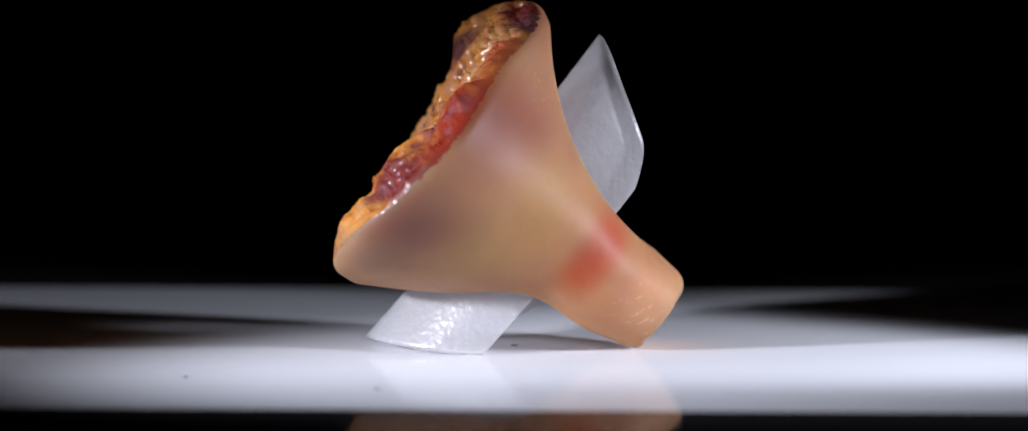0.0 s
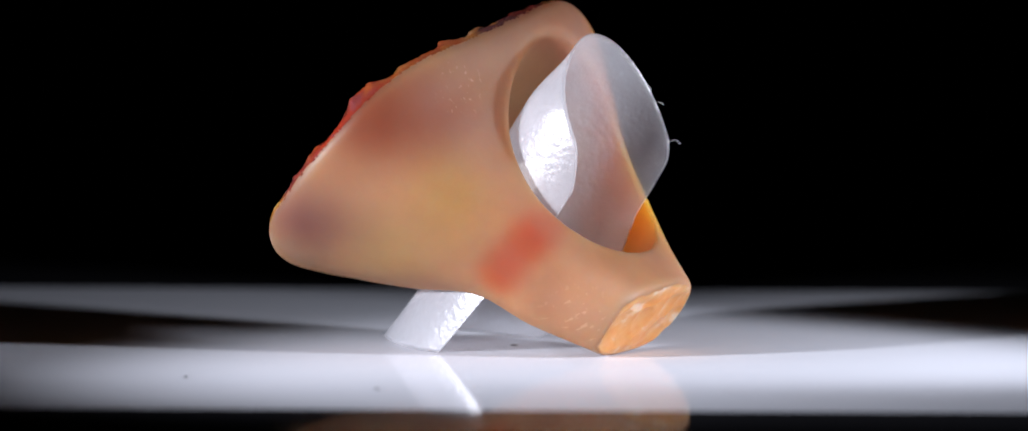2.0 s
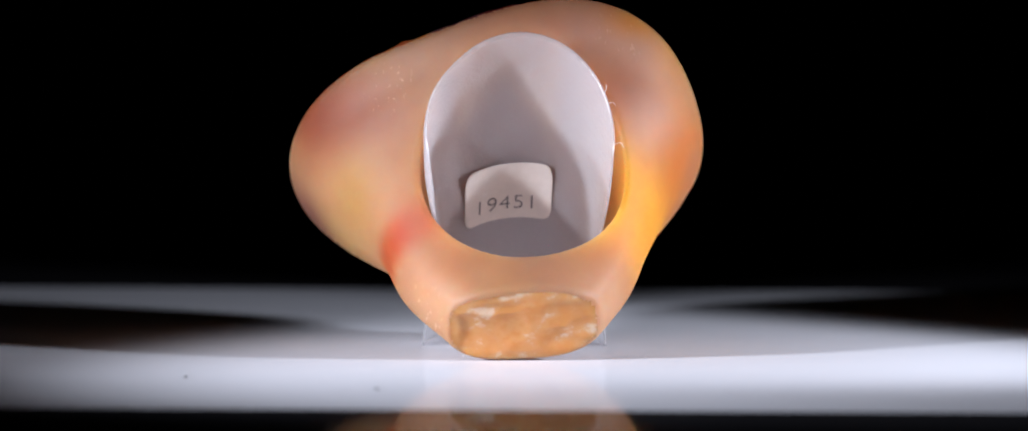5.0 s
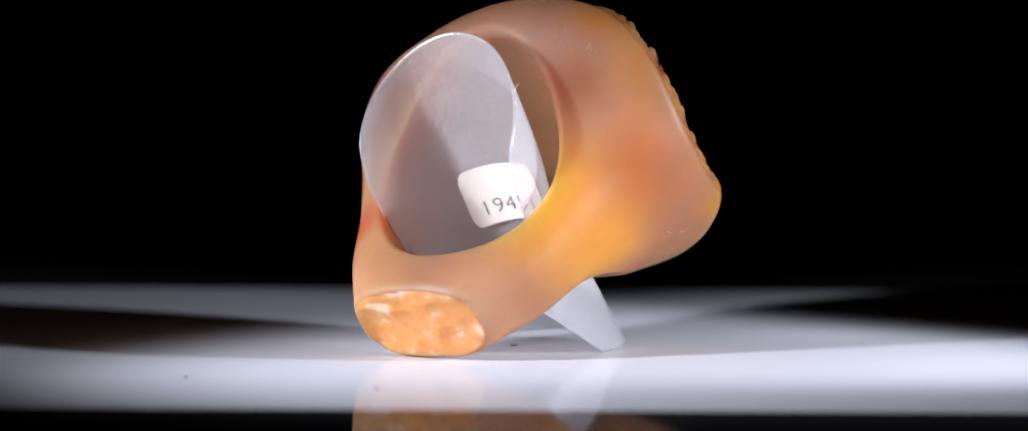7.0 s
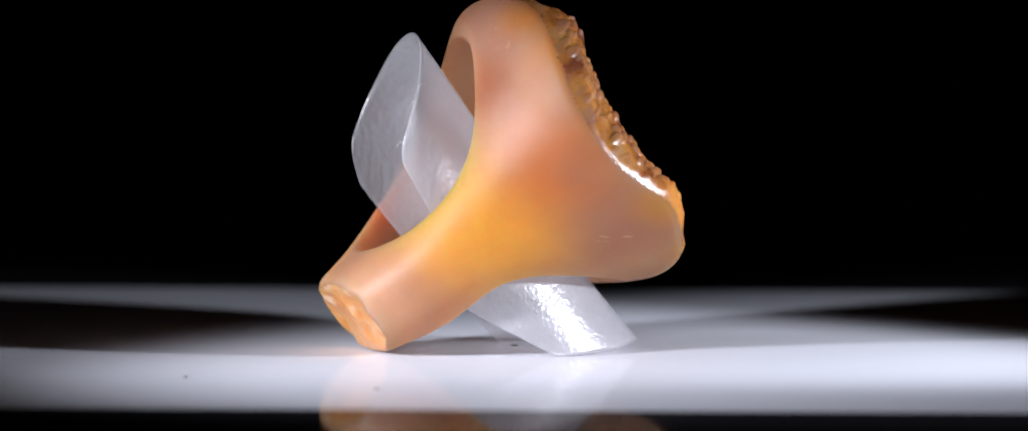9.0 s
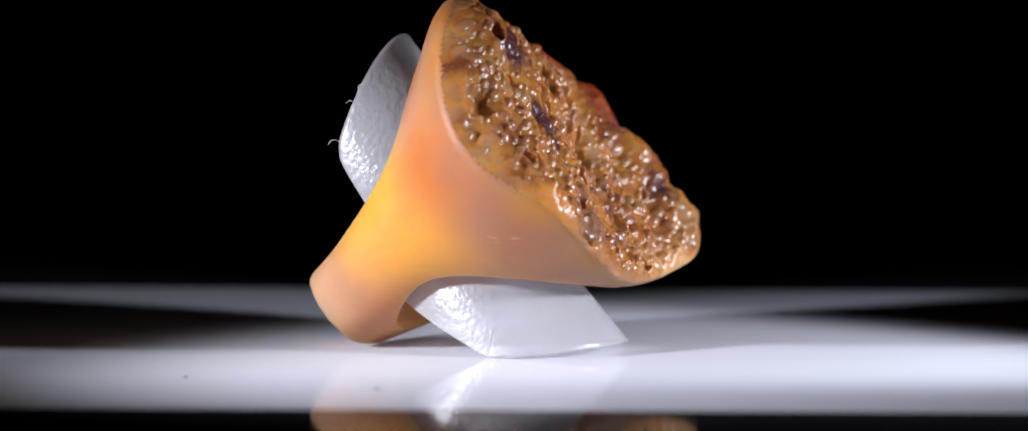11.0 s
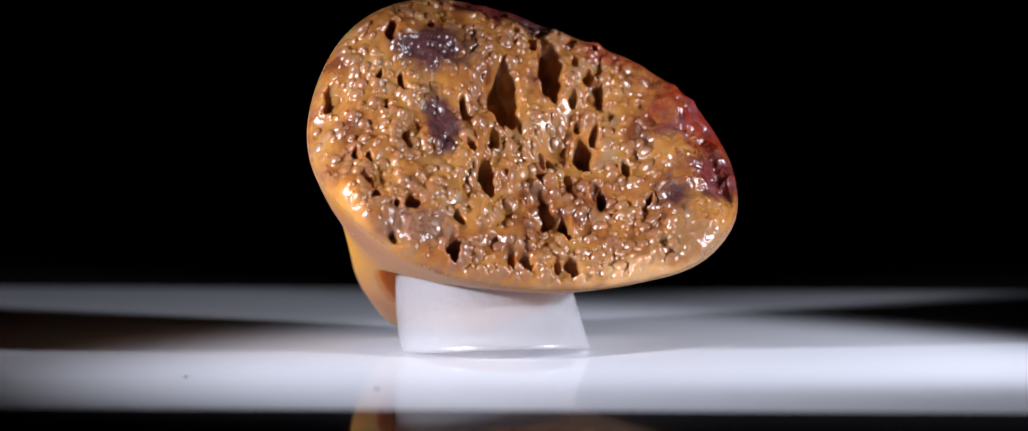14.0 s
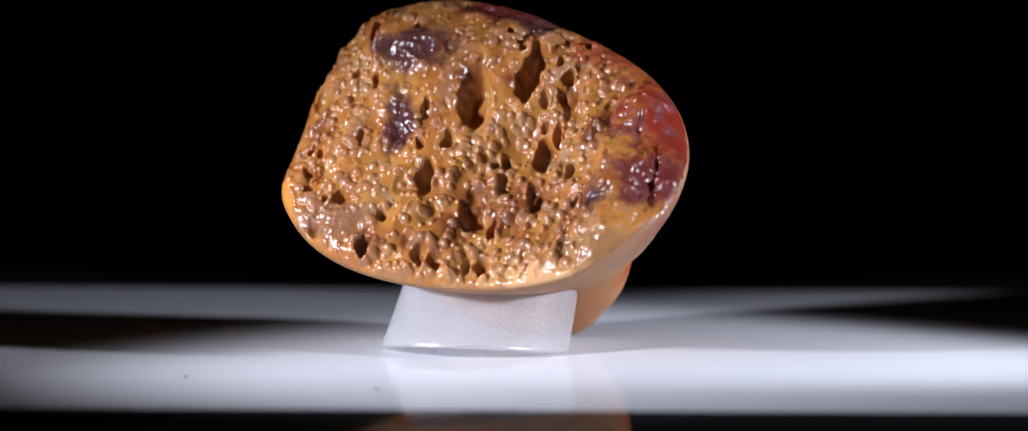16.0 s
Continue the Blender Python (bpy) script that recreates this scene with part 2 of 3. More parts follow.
for name, lo, hi, label in (("wall_left", (-1520, -1500, -700), (-1500, 920, 1500), "plain black wall of the dark studio"),
                            ("wall_right", (1500, -1500, -700), (1520, 920, 1500), "plain black wall of the dark studio"),
                            ("wall_rear", (-1500, -1520, -700), (1500, -1500, 1500), "plain black wall behind the camera"),
                            ("ceiling", (-1520, -1520, 1500), (1520, 920, 1520), "plain black ceiling of the dark studio"),
                            ("floor", (-1520, -1520, -720), (1520, 920, -700), "plain black studio floor under the table")):
    tagged(new(name, slab(name, lo, hi, BLACK_CLOTH)), label, name.split("_")[0], kind="structure")


# ---- the stone ring ----
STATIONS = np.array([0, 6, 12, 18, 24, 30, 35.0])
HALF_WIDTH = np.array([7.57, 11.24, 13.48, 16.55, 20.55, 23.18, 21.50])
HALF_DEPTH = np.array([4.58, 5.69, 7.37, 10.69, 14.20, 17.14, 15.30])
SHIFT_W = np.array([-3.25, -3.68, -3.75, -4.34, -4.53, -4.86, -4.52])
SHIFT_U = np.array([-2.96, -3.54, -3.38, -4.10, -4.33, -4.51, -4.48])
# outline of the flare: cosine and sine parts, by how often they go round
LOBES = [(0.009, -0.019), (-0.039, 0.053), (-0.016, -0.012), (0.0, -0.005), (0.004, 0.010)]
# the ring's own axes in the turning space: across the face, along the finger hole, out of the face
AXES = np.array([[0.9986, -0.0390, 0.0352], [-0.0520, -0.6369, 0.7692], [0.0076, 0.7700, 0.6381]])
FOOT = np.array([4.627, -17.964, 6.080])
# across, along, half width, half height, depth of the large holes in the crust
HOLES = [(-3.5, 0.8, 1.57, 3.5, 2.8), (-8.8, 4.3, 1.16, 4.0, 2.6), (-0.8, -8.6, 0.76, 2.28, 1.8), (-6.3, -11.1, 1.21, 2.9, 1.4),
         (-11.8, -4.2, 0.98, 1.94, 2.0), (-8.0, -5.5, 0.4, 0.8, 1.6), (-13.0, -2.6, 0.45, 1.14, 1.4), (3.5, -17.1, 0.67, 1.2, 1.8),
         (2.5, -13.6, 0.45, 0.68, 1.6), (12.1, -6.8, 0.31, 0.8, 1.2), (10.9, -7.3, 0.31, 0.68, 1.2), (7.9, 6.1, 0.45, 1.31, 1.5)]
# shallower cells
HOLES += [(7.0, 1.3, 0.31, 1.03, 1.2), (9.2, 1.8, 0.31, 0.57, 1.1), (-8.7, -13.1, 0.49, 1.59, 1.5), (-8.8, -17.6, 0.72, 1.2, 1.2),
          (13.4, 0.4, 0.98, 1.82, 0.9), (7.1, -12.2, 0.81, 0.8, 1.2), (-12.7, -10.0, 0.45, 1.25, 1.3), (-12.9, 3.8, 0.54, 1.03, 1.2),
          (-13.5, 1.8, 1.07, 1.94, 0.9), (-4.0, -17.4, 0.81, 1.1, 0.9), (-2.3, -17.2, 0.63, 1.2, 1.0), (-1.9, -4.3, 0.67, 1.14, 1.2),
          (0.5, -5.4, 0.45, 0.68, 1.2), (-17.3, -10.8, 0.31, 0.51, 1.1), (11.5, -9.6, 0.54, 0.68, 0.9), (10.8, -11.8, 0.45, 0.57, 0.9)]


def eased(x, ys):
    """A smooth curve through ys at STATIONS."""
    slope = np.gradient(ys, STATIONS)
    i = np.clip(np.searchsorted(STATIONS, x) - 1, 0, len(STATIONS) - 2)
    h = STATIONS[i + 1] - STATIONS[i]
    s = np.clip((x - STATIONS[i]) / h, 0, 1)
    return ((2 * s**3 - 3 * s**2 + 1) * ys[i] + (s**3 - 2 * s**2 + s) * h * slope[i]
            + (3 * s**2 - 2 * s**3) * ys[i + 1] + (s**3 - s**2) * h * slope[i + 1])


def step(x, a, b):
    s = np.clip((x - a) / (b - a), 0, 1)
    return s * s * (3 - 2 * s)


def shards(w, u):
    """Shallow facets, as on a chipped edge."""
    rng = np.random.RandomState(3)
    best = np.full(np.broadcast(w, u).shape, -9.0)
    for _ in range(55):
        x, y, tx, ty = rng.uniform(-27, 18), rng.uniform(-23, 16), rng.uniform(-0.35, 0.35), rng.uniform(-0.35, 0.35)
        q = 1.1 - 0.05 * ((w - x) ** 2 + (u - y) ** 2) + tx * (w - x) + ty * (u - y)
        best = np.maximum(best, q)
    return best - 0.8


def cloudy(w, u, freq, seed):
    """Smooth random values from 0 to 1, freq waves per mm."""
    table = np.random.RandomState(seed).rand(128, 128)
    x, y = w * freq + 300, u * freq + 300
    i, j = np.floor(x).astype(int), np.floor(y).astype(int)
    a, b = x - i, y - j
    a, b = a * a * (3 - 2 * a), b * b * (3 - 2 * b)
    i, j = i % 127, j % 127
    return (table[i, j] * (1 - a) + table[i + 1, j] * a) * (1 - b) + (table[i, j + 1] * (1 - a) + table[i + 1, j + 1] * a) * b


def red_zone(w, u):
    return step(-w + 0.12 * u, 16.5, 19.0)


def crust_relief(w, u):
    """Height of the bubbly crust over the plane of the face, on the grid w x u: without and with its small bubbles."""
    rng = np.random.RandomState(7)
    W, U = np.meshgrid(w, u, indexing="ij")
    low = 0.30 * np.sin(W * 0.55 + 1.3 * np.sin(U * 0.31)) * np.sin(U * 0.47 + 0.8) + 0.2 * np.sin(W * 1.3 + U * 0.9)
    red = red_zone(W, U)
    purple = (swell(W, U, 2.3, 5.4, 2.0, 2.4) + swell(W, U, 5.2, 4.4, 2.2, 1.2) + swell(W, U, 3.3, -2.8, 1.3, 3.4)
              + swell(W, U, -8.6, 11.3, 4.5, 1.2) + swell(W, U, -2.5, 12.0, 4.0, 1.6) + swell(W, U, 8.5, -15.5, 4.0, 1.6))
    bald = np.clip(red + 1.1 * purple, 0, 1)
    high, pocket, deep = np.zeros_like(W), np.zeros_like(W), np.zeros_like(W)

    def window(x, y, r):
        i0, i1 = np.searchsorted(w, (x - r, x + r))
        j0, j1 = np.searchsorted(u, (y - r, y + r))
        return slice(i0, i1), slice(j0, j1)

    # shallow cells with raised walls
    for _ in range(170):
        x, y, r, f = rng.uniform(-24, 18), rng.uniform(-22, 15), rng.uniform(0.7, 1.6), rng.uniform(1.0, 2.0)
        s = window(x, y, 2.6 * r)
        d2 = ((W[s] - x) / r) ** 2 + ((U[s] - y) / (r * f)) ** 2
        pocket[s] = np.maximum(pocket[s], rng.uniform(0.2, 0.5) * np.exp(-d2**2))
    for _ in range(36):
        x, y, r = rng.uniform(-24, 18), rng.uniform(-22, 15), rng.uniform(0.22, 0.5)
        s = window(x, y, 4 * r)
        d2 = ((W[s] - x) / r) ** 2 + ((U[s] - y) / (r * rng.uniform(1.0, 2.2))) ** 2
        deep[s] = np.maximum(deep[s], rng.uniform(0.6, 1.4) * np.exp(-d2**2))
    for x, y, a, b, d in HOLES:
        q = ((W - x + 0.12 * np.sin(3 * U)) / a) ** 2 + ((U - y + 0.15 * np.sin(4 * W)) / (0.85 * b)) ** 2
        deep = np.maximum(deep, d * np.exp(-q**3))
    # glassy bubbles: single ones, then rows of small ones
    for _ in range(2300):
        x, y, r = rng.uniform(-25, 18), rng.uniform(-22, 15), 0.24 + 0.42 * rng.rand() ** 2
        s = window(x, y, r)
        d2 = 1 - ((W[s] - x) ** 2 + (U[s] - y) ** 2) / r**2
        high[s] = np.maximum(high[s], np.sqrt(np.clip(d2, 0, 1)) * r * rng.uniform(0.6, 1.0))
    for _ in range(130):
        x, y, turn = rng.uniform(-25, 18), rng.uniform(-22, 15), rng.uniform(0, 3.1)
        for _ in range(rng.randint(3, 8)):
            r = rng.uniform(0.13, 0.26)
            x, y, turn = x + 1.6 * r * math.cos(turn), y + 1.6 * r * math.sin(turn), turn + rng.normal(0, 0.6)
            s = window(x, y, r)
            d2 = 1 - ((W[s] - x) ** 2 + (U[s] - y) ** 2) / r**2
            high[s] = np.maximum(high[s], np.sqrt(np.clip(d2, 0, 1)) * r * 0.9)
    ground = low * (1 - 0.7 * red) + bald * ((0.6 + 0.5 * red) * shards(W, U) - 0.15) - (pocket - 0.2) * (1 - bald) - deep * (1 - 0.9 * red)
    torn = np.abs(cloudy(W, U, 0.45, 1) - 0.5) + 0.5 * np.abs(cloudy(W, U, 1.1, 2) - 0.5) + 0.25 * np.abs(cloudy(W, U, 2.4, 3) - 0.5)
    ground = ground + bald * (0.3 - 1.2 * torn)
    grain = (0.12 * cloudy(W, U, 1.3, 4) + 0.03 * cloudy(W, U, 3.2, 5)) * (1 - bald)
    high = high * (1 - bald) * (1 - 0.7 * np.clip(deep, 0, 1))
    return ground, ground + high + grain, np.clip(high / 0.3, 0, 1)


def surface(values, xs, ys, zs):
    """The surface on which values are 0, as vertices and quads (surface nets)."""
    inside = values < 0
    corner = np.stack([inside[a:a - 1 or None, b:b - 1 or None, c:c - 1 or None]
                       for a in (0, 1) for b in (0, 1) for c in (0, 1)])
    count = corner.sum(0)
    cells = np.argwhere((count > 0) & (count < 8))
    number = -np.ones(count.shape, int)
    number[tuple(cells.T)] = np.arange(len(cells))
    total, hits = np.zeros((len(cells), 3)), np.zeros(len(cells))
    grid = (xs, ys, zs)
    for axis in range(3):
        for a in (0, 1):
            for b in (0, 1):
                off = np.insert([a, b], axis, 0)
                i0 = cells + off
                i1 = i0.copy()
                i1[:, axis] += 1
                v0, v1 = values[tuple(i0.T)], values[tuple(i1.T)]
                cross = (v0 < 0) != (v1 < 0)
                s = np.where(cross, v0 / np.where(cross, v0 - v1, 1), 0)
                place = np.stack([grid[k][i0[:, k]] for k in range(3)], 1)
                place[:, axis] += s * (grid[axis][i1[:, axis]] - grid[axis][i0[:, axis]])
                total += place * cross[:, None]
                hits += cross
    quads = []
    for axis in range(3):
        a, b = [k for k in range(3) if k != axis]
        low = np.moveaxis(inside, axis, 0)
        e = np.argwhere(low[:-1] != low[1:])
        at = np.zeros((len(e), 3), int)
        at[:, axis], at[:, a], at[:, b] = e[:, 0], e[:, 1], e[:, 2]
        ok = (at[:, a] > 0) & (at[:, b] > 0) & (at[:, a] < values.shape[a] - 1) & (at[:, b] < values.shape[b] - 1)
        at = at[ok]
        ring = []
        for da, db in ((0, 0), (1, 0), (1, 1), (0, 1)):
            q = at.copy()
            q[:, a] -= da
            q[:, b] -= db
            ring.append(number[tuple(q.T)])
        ring = np.stack(ring, 1)
        flip = inside[tuple(at.T)] == (axis == 1)
        ring[flip] = ring[flip][:, ::-1]
        quads.append(ring)
    return total / hits[:, None], np.concatenate(quads)


def smooth_max(a, b, r):
    return np.maximum(a, b) + np.maximum(r - np.abs(a - b), 0) ** 2 / (4 * r)


def swell(w, u, x, y, a, b):
    return np.exp(-((w - x) / a) ** 2 - ((u - y) / b) ** 2)


def rim_level(w, u):
    """Height of the face: high at the top, sunk along a valley, raised again along the red edge."""
    x, y = np.clip(w, -26, 18) / 10, np.clip(u, -22, 15) / 10
    return (30.017 + 1.258 * x + 2.398 * y - 0.444 * x**2 - 0.514 * x * y + 0.232 * y**2 - 0.798 * x**3 - 0.506 * x**2 * y
            + 0.438 * x * y**2 - 0.859 * y**3 - 0.227 * x**4 + 0.066 * x**3 * y - 0.065 * x**2 * y**2 + 0.37 * x * y**3
            - 0.432 * y**4 + 1.0 * swell(w, u, 14.5, -11.5, 3, 3.5) + 0.77 * step(-w + 0.12 * u, 12.5, 21.5))


def side_of(w, u, n):
    """Signed distance, about, from the flaring side of the ring."""
    level = np.minimum(n, rim_level(w, u) - 0.2) + 1.0 * step(-w + 0.12 * u, 13, 21.5)
    a, b, cw, cu = [eased(level, y) for y in (HALF_WIDTH, HALF_DEPTH, SHIFT_W, SHIFT_U)]
    x, y = (w - cw) / a, (u - cu) / b
    th = np.arctan2(y, x)
    s = step(level, 8, 28)
    power = 2.6 - 0.6 * s
    g = (np.abs(np.cos(th)) ** power + np.abs(np.sin(th)) ** power) ** (-1 / power)
    g *= 1 + s * sum(c * np.cos((i + 1) * th) + d * np.sin((i + 1) * th) for i, (c, d) in enumerate(LOBES))
    k = np.sqrt(x * x + y * y) / g
    return (k - 1) * np.hypot(w - cw, u - cu) / np.maximum(k, 0.05)


def face_level(w, u, side):
    """Height of the face under its crust: the rim's level with a dome, a valley and a raised red edge inside it."""
    inner = step(-side, 0.3, 2.5)
    return rim_level(w, u) + 0.1 + inner * (0.2 + 1.5 * swell(w, u, 7, 6, 4, 4) + 1.3 * swell(w, u, -19.5, -8, 4, 8)
                                            - 1.8 * swell(w, u, -10.5, -4.2, 3, 3) - 0.8 * swell(w, u, -8, -12, 3, 4))


def stone_ring():
    w, u = np.arange(-28.5, 18.0, 0.2), np.arange(-23.5, 16.5, 0.2)
    n = np.concatenate([np.arange(-1.8, 22.5, 0.4), np.arange(22.5, 36.0, 0.2)])
    W, U, N = np.meshgrid(w, u, n, indexing="ij", sparse=True)
    side = side_of(W, U, N)
    fine_w, fine_u = np.arange(-28.5, 18.2, 0.08), np.arange(-23.5, 16.7, 0.08)
    ground, bubbles, domes = crust_relief(fine_w, fine_u)

    def sampled(table, x, y):
        i, j = (x - fine_w[0]) / 0.08, (y - fine_u[0]) / 0.08
        i0, j0 = np.clip(i.astype(int), 0, len(fine_w) - 2), np.clip(j.astype(int), 0, len(fine_u) - 2)
        a, b = np.clip(i - i0, 0, 1), np.clip(j - j0, 0, 1)
        return ((table[i0, j0] * (1 - a) + table[i0 + 1, j0] * a) * (1 - b)
                + (table[i0, j0 + 1] * (1 - a) + table[i0 + 1, j0 + 1] * a) * b)

    # the crust thins out to a smooth lip at the rim of the face
    lip = step(-side, 0.1, 1.8)
    face = N - face_level(W, U, side) - sampled(ground, *np.broadcast_arrays(W[:, :, 0], U[:, :, 0]))[:, :, None] * lip
    chips = 0.30 * (shards(2.2 * W, 2.2 * U) + 0.3) * step(3.4 - np.abs(U + 3.0), 0, 1.2) * step(7.4 - np.abs(W + 3), 0, 1.2)
    foot = -N + 0.040 * W + 0.055 * U + np.clip(chips, -0.1, 0.8)
    # the finger hole dips and narrows a little under the sunken end of the face
    down = np.minimum(U, 0)
    hole = (1 - np.hypot((W + 2.8) / (10.1 + 0.03 * down), (N - 15.6 - 0.13 * down) / (10.8 + 0.05 * down))) * 10.4
    value = smooth_max(smooth_max(side, face, 1.5), foot, 0.9)
    value = smooth_max(value, hole, 0.9)
    verts, quads = surface(value, w, u, n)

    mid = verts[quads].mean(1)
    at = tuple(np.clip(np.searchsorted(axis, mid[:, c]), 0, len(axis) - 1) for c, axis in enumerate((w, u, n)))
    is_face = (face[at] > side[at] - 0.1) & (mid[:, 2] > 19) & (hole[at] < -0.8)
    is_foot = (foot[at] > side[at] + 0.25) & (mid[:, 2] < 2.5)
    ring = tagged(new("stone_ring"), "translucent peach agate ring with a rough bubbly amber face", "ring")
    for name, keep, mat, label in (("hoop", ~is_face & ~is_foot, AGATE, "polished peach and pink translucent agate hoop"),
                                   ("rough_face", is_face, CRUST, "glossy amber-brown bubbly crust with deep holes"),
                                   ("broken_foot", is_foot, BROKEN, "chipped orange end of the hoop")):
        used, back = np.unique(quads[keep], return_inverse=True)
        v, q = verts[used], back.reshape(-1, 4)
        if name == "rough_face":
            # each quad in four, then raised to the fine relief away from the rim
            edges = np.sort(np.concatenate([q[:, [0, 1]], q[:, [1, 2]], q[:, [2, 3]], q[:, [3, 0]]]), 1)
            pairs, which = np.unique(edges, axis=0, return_inverse=True)
            e = which.reshape(4, -1).T + len(v)
            c = np.arange(len(q)) + len(v) + len(pairs)
            v = np.concatenate([v, v[pairs].mean(1), v[q].mean(1)])
            q = np.concatenate([np.stack([q[:, k], e[:, k], c, e[:, k - 1]], 1) for k in range(4)])
            sd = side_of(v[:, 0], v[:, 1], v[:, 2])
            inner = step(-sd, 0.3, 0.9)
            raised = face_level(v[:, 0], v[:, 1], sd) + sampled(bubbles, v[:, 0], v[:, 1]) * step(-sd, 0.1, 1.8)
            v[:, 2] += (raised - v[:, 2]) * inner
        me = mesh_of(name, (v @ AXES + FOOT) * MM, q, mat)
        if name == "rough_face":
            me.attributes.new("bubble", "FLOAT", "POINT").data.foreach_set("value", sampled(domes, v[:, 0], v[:, 1]))
        part(name, me, ring, label)
    return ring


# ---- the loop of film that props it ----
FILM_AXIS = Vector((0.0, -0.5900, 0.8074))
FILM_MID = Vector((1.5, -5.1, 10.05))
FILM_X = Vector((1, 0, 0))
FILM_Y = Vector((0.0, 0.8074, 0.5900))


def on_film(phi, s, r):
    """The place on the loop: degrees round it, mm along it, mm from its axis."""
    return (FILM_MID + FILM_AXIS * s + FILM_X * (r * math.cos(radians(phi))) + FILM_Y * (r * math.sin(radians(phi)))) * MM


def film_ends(phi):
    s = math.sin(radians(phi))
    top = 14.2 + 6.4 * s
    if -90 < phi < -9:
        top -= min(6.5, 1.6 * (-9 - phi)) + 14 * max(0.0, -s - 0.2)
    elif s < 0:
        top -= 35 * s * s
    low = -12.45 - 6.35 * s if s > 0 else min(-12.45 - (95 if phi > 180 else 18) * s, 1.0)
    if 15 < phi < 165:
        low += 0.55 * math.sin(math.pi * (phi - 15) / 150)
    return low, top


def film_loop():
    loop = tagged(new("film_loop"), "rolled strip of frosted translucent plastic film under the ring", "plastic film")
    nphi, ns, thick = 200, 60, 0.16
    verts, faces = [], []
    for r in (9.0, 9.0 - thick):
        for i in range(nphi + 1):
            phi = -42 + 238 * i / nphi
            low, top = film_ends(phi)
            wave = 0.04 * math.sin(phi * 0.05) + 0.012 * math.sin(phi * 0.21 + 1)
            for j in range(ns + 1):
                s = low + (top - low) * j / ns
                belly = 1.5 * math.exp(-((phi - 140) / 32) ** 2) * step(s, 1, 9) * (1 - step(s, 13, 20))
                verts.append(on_film(phi, s, r + belly - 0.8 * math.exp(-((s - 1) / 5.5) ** 2) + 0.9 * (min(s, 0) / 18) ** 2 + wave * (0.4 + 0.6 * abs(2 * j / ns - 1))))
    row, sheet = ns + 1, (nphi + 1) * (ns + 1)
    for i in range(nphi):
        for j in range(ns):
            q = (i * row + j, (i + 1) * row + j, (i + 1) * row + j + 1, i * row + j + 1)
            faces.append(q)
            faces.append(tuple(sheet + k for k in reversed(q)))
    edge = ([i * row for i in range(nphi + 1)], [i * row + ns for i in range(nphi + 1)],
            list(range(row)), [nphi * row + j for j in range(row)])
    for k, line in enumerate(edge):
        for p, q in zip(line, line[1:]):
            f = (p, q, sheet + q, sheet + p)
            faces.append(f if k in (1, 2) else f[::-1])
    part("sheet", mesh_of("sheet", verts, faces, FILM), loop)

    # the paper label inside, with rounded corners
    verts, faces = [], []
    m, h = 40, 10
    for r in (8.80, 8.70):
        for i in range(m + 1):
            x = -1 + 2 * i / m
            reach = 3.5 - 1.3 * (1 - math.sqrt(max(0.0, 1 - max(0.0, (abs(x) - 0.78) / 0.22) ** 2)))
            for j in range(h + 1):
                verts.append(on_film(97 + 34 * x, 1.6 + reach * (2 * j / h - 1) - 0.3 * x, r - 0.8))
    row, sheet = h + 1, (m + 1) * (h + 1)
    for i in range(m):
        for j in range(h):
            q = (i * row + j, (i + 1) * row + j, (i + 1) * row + j + 1, i * row + j + 1)
            faces.append(q)
            faces.append(tuple(sheet + k for k in reversed(q)))
    sticker = part("label", mesh_of("label", verts, faces, PAPER), loop, "small white paper label with rounded corners")

    curve = bpy.data.curves.new("number", "FONT")
    curve.body, curve.size, curve.align_x, curve.align_y = "19451", 2.55, "CENTER", "CENTER"
    curve.space_character, curve.offset = 1.08, -0.03
    text = new("number", curve)
    me = bpy.data.meshes.new_from_object(text.evaluated_get(bpy.context.evaluated_depsgraph_get()))
    bpy.data.objects.remove(text)
    for v in me.vertices:
        x, y = v.co.x, v.co.y
        v.co = on_film(98 - math.degrees(x / 7.9), 0.1 + y + 0.05 * x, 7.86)
    me.materials.clear()
    me.materials.append(INK)
    part("number", me, sticker, "printed grey number 19451")
    return loop


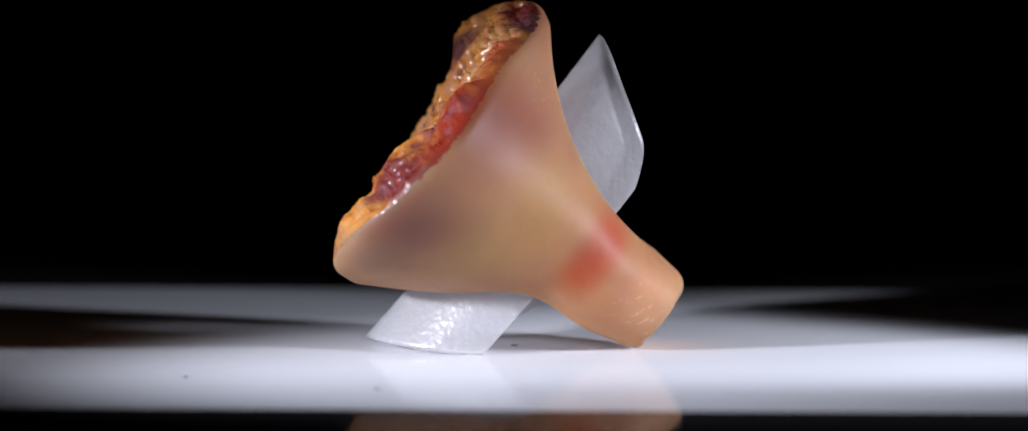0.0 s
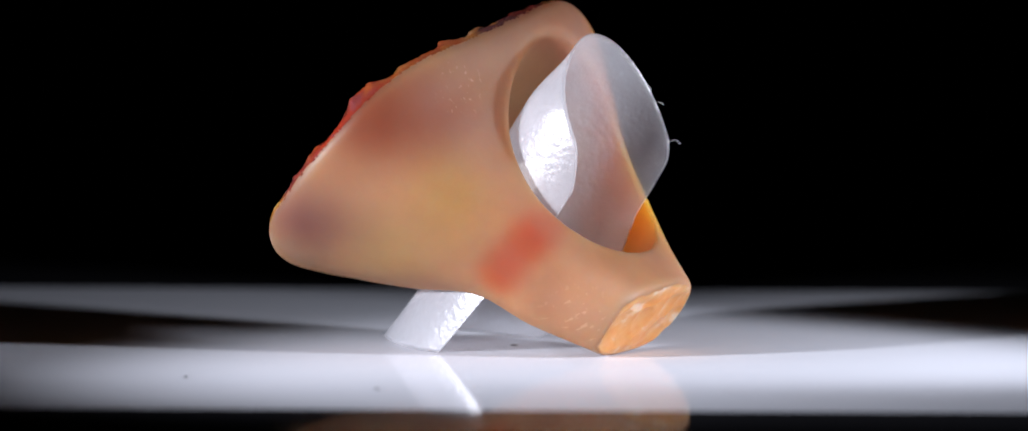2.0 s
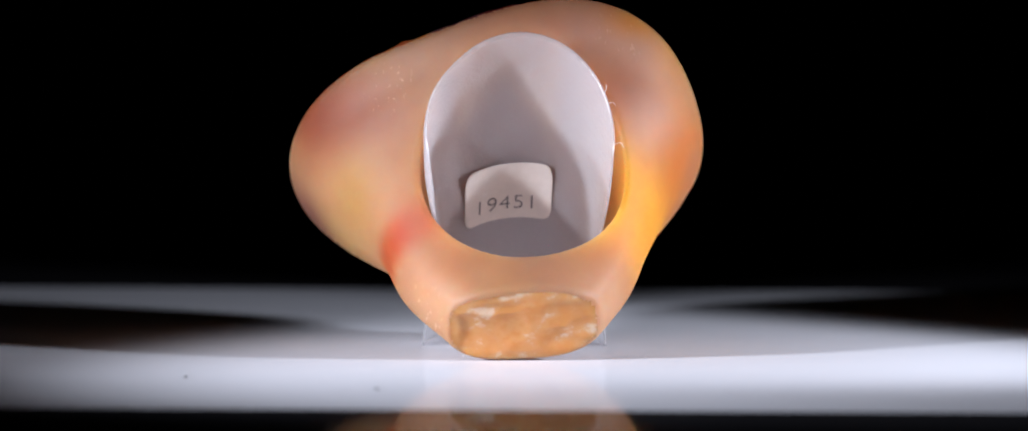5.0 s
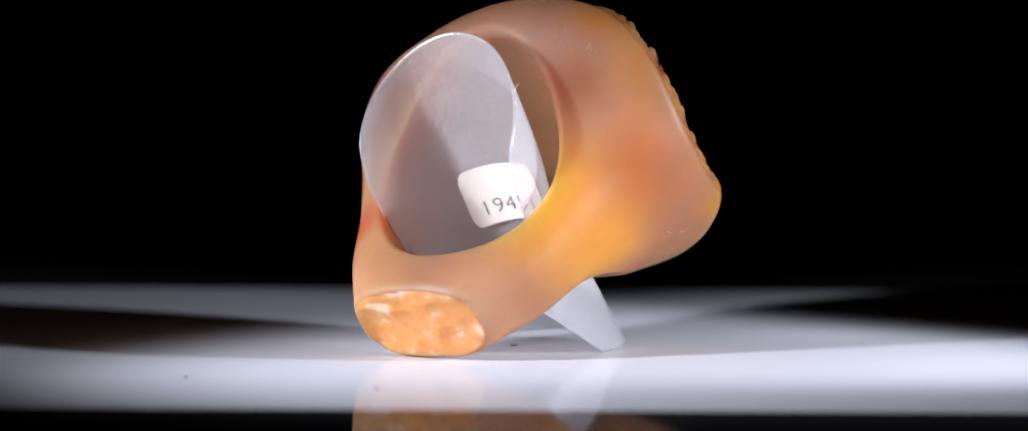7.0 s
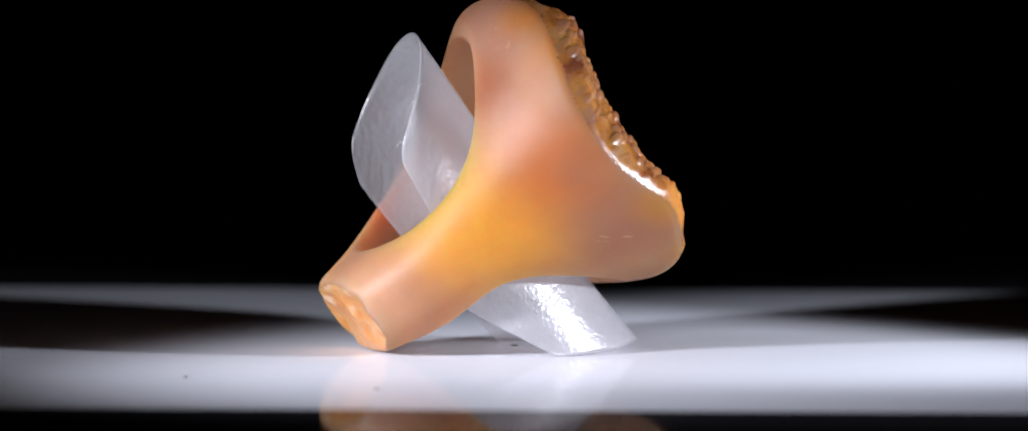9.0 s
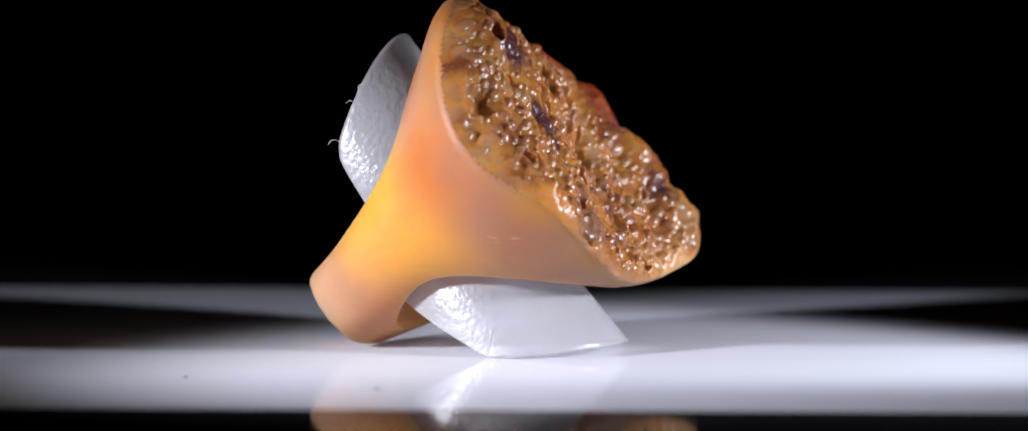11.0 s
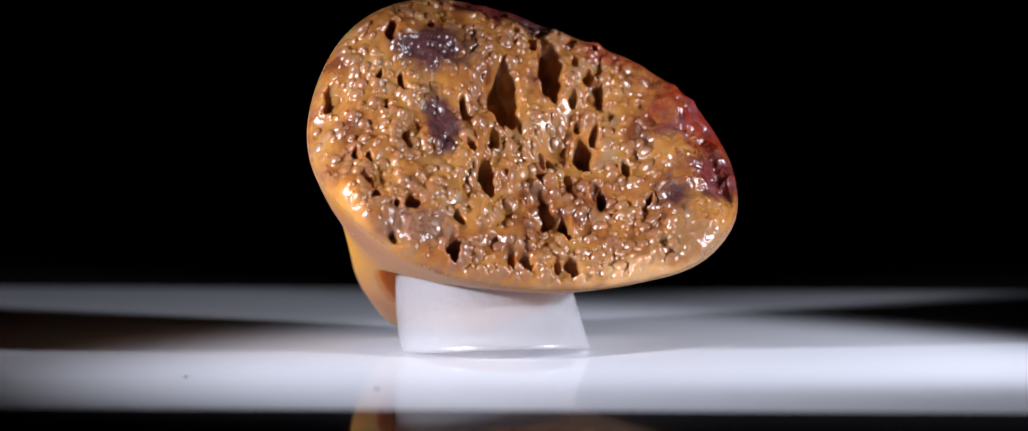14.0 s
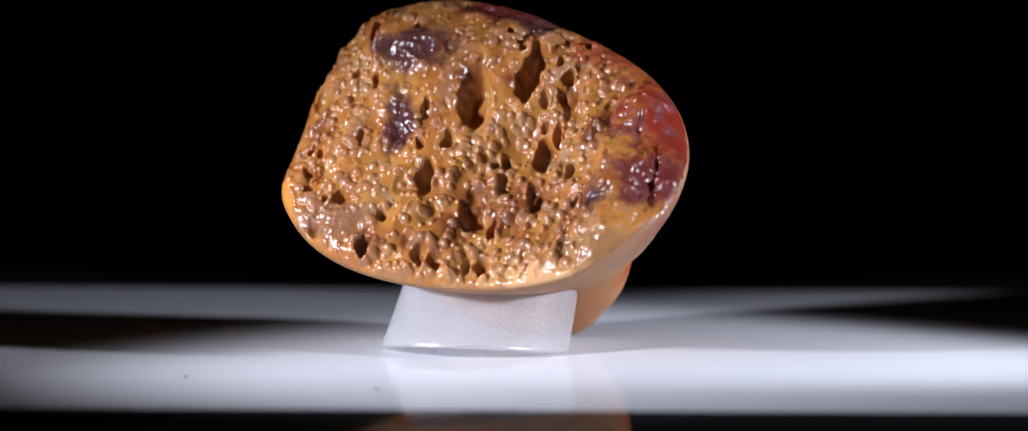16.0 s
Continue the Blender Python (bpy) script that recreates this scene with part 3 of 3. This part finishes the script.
def hair(name, points, parent, mat, thick=0.02):
    """A thin fibre along points (metres), as a six-sided tube."""
    curve = bpy.data.curves.new(name, "CURVE")
    curve.dimensions, curve.bevel_depth, curve.bevel_resolution = "3D", thick * MM, 1
    line = curve.splines.new("BEZIER")
    line.bezier_points.add(len(points) - 1)
    for b, p in zip(line.bezier_points, points):
        b.co, b.handle_left_type, b.handle_right_type = p, "AUTO", "AUTO"
    ob = new(name, curve)
    me = bpy.data.meshes.new_from_object(ob.evaluated_get(bpy.context.evaluated_depsgraph_get()))
    bpy.data.objects.remove(ob)
    me.materials.clear()
    me.materials.append(mat)
    return part(name, me, parent)


def lint_on(loop):
    """Fibres caught on the cut edges of the film."""
    for phi, top, tilt, size in ((26, True, 1, 0.6), (-2, True, -1, 0.8), (20, True, -1, 0.4), (88, False, 1, 0.6)):
        low, high = film_ends(phi)
        s0 = high if top else low + 0.15
        d = size if top else 0.25 * size
        hair("lint", [on_film(phi, s0 - 0.1, 9.05), on_film(phi + 2 * tilt, s0 + 0.5 * d * (1 if top else 0.2), 9.0 + 0.7 * size),
                      on_film(phi + 5 * tilt, s0 + 0.3 * d * (1 if top else 0.2), 9.0 + 1.1 * size)], loop, LINT)


def dust(x, y, length, width, turn):
    bm = bmesh.new()
    bmesh.ops.create_icosphere(bm, subdivisions=2, radius=1)
    for v in bm.verts:
        v.co = Vector((v.co.x * length, v.co.y * width * (1 + 0.3 * math.sin(3 * v.co.x)), 0.06 + v.co.z * 0.06)) * MM
    ob = new("dust_speck", bm_mesh("dust_speck", bm, SPECK, True))
    ob.matrix_world = pose(x * MM, y * MM, 0, 0, 0, turn)
    return tagged(ob, "tiny dark dust speck lying on the white table", "dust", "specks on the table")


RING = stone_ring()
LOOP = film_loop()
lint_on(LOOP)
dust(1.36, 2.5, 0.42, 0.5, 10)
dust(-10.7, -40.3, 0.14, 0.6, 20)
dust(-28.5, -30.9, 0.09, 0.5, -10)


# ---- turning ----
def motions():
    rows = [(i * 0.5, pose(0, 0, 0, 0, 0, -18.3427 * (i * 0.5 - 5.1218))) for i in range(33)]
    walk(RING, rows)
    walk(LOOP, rows)


motions()
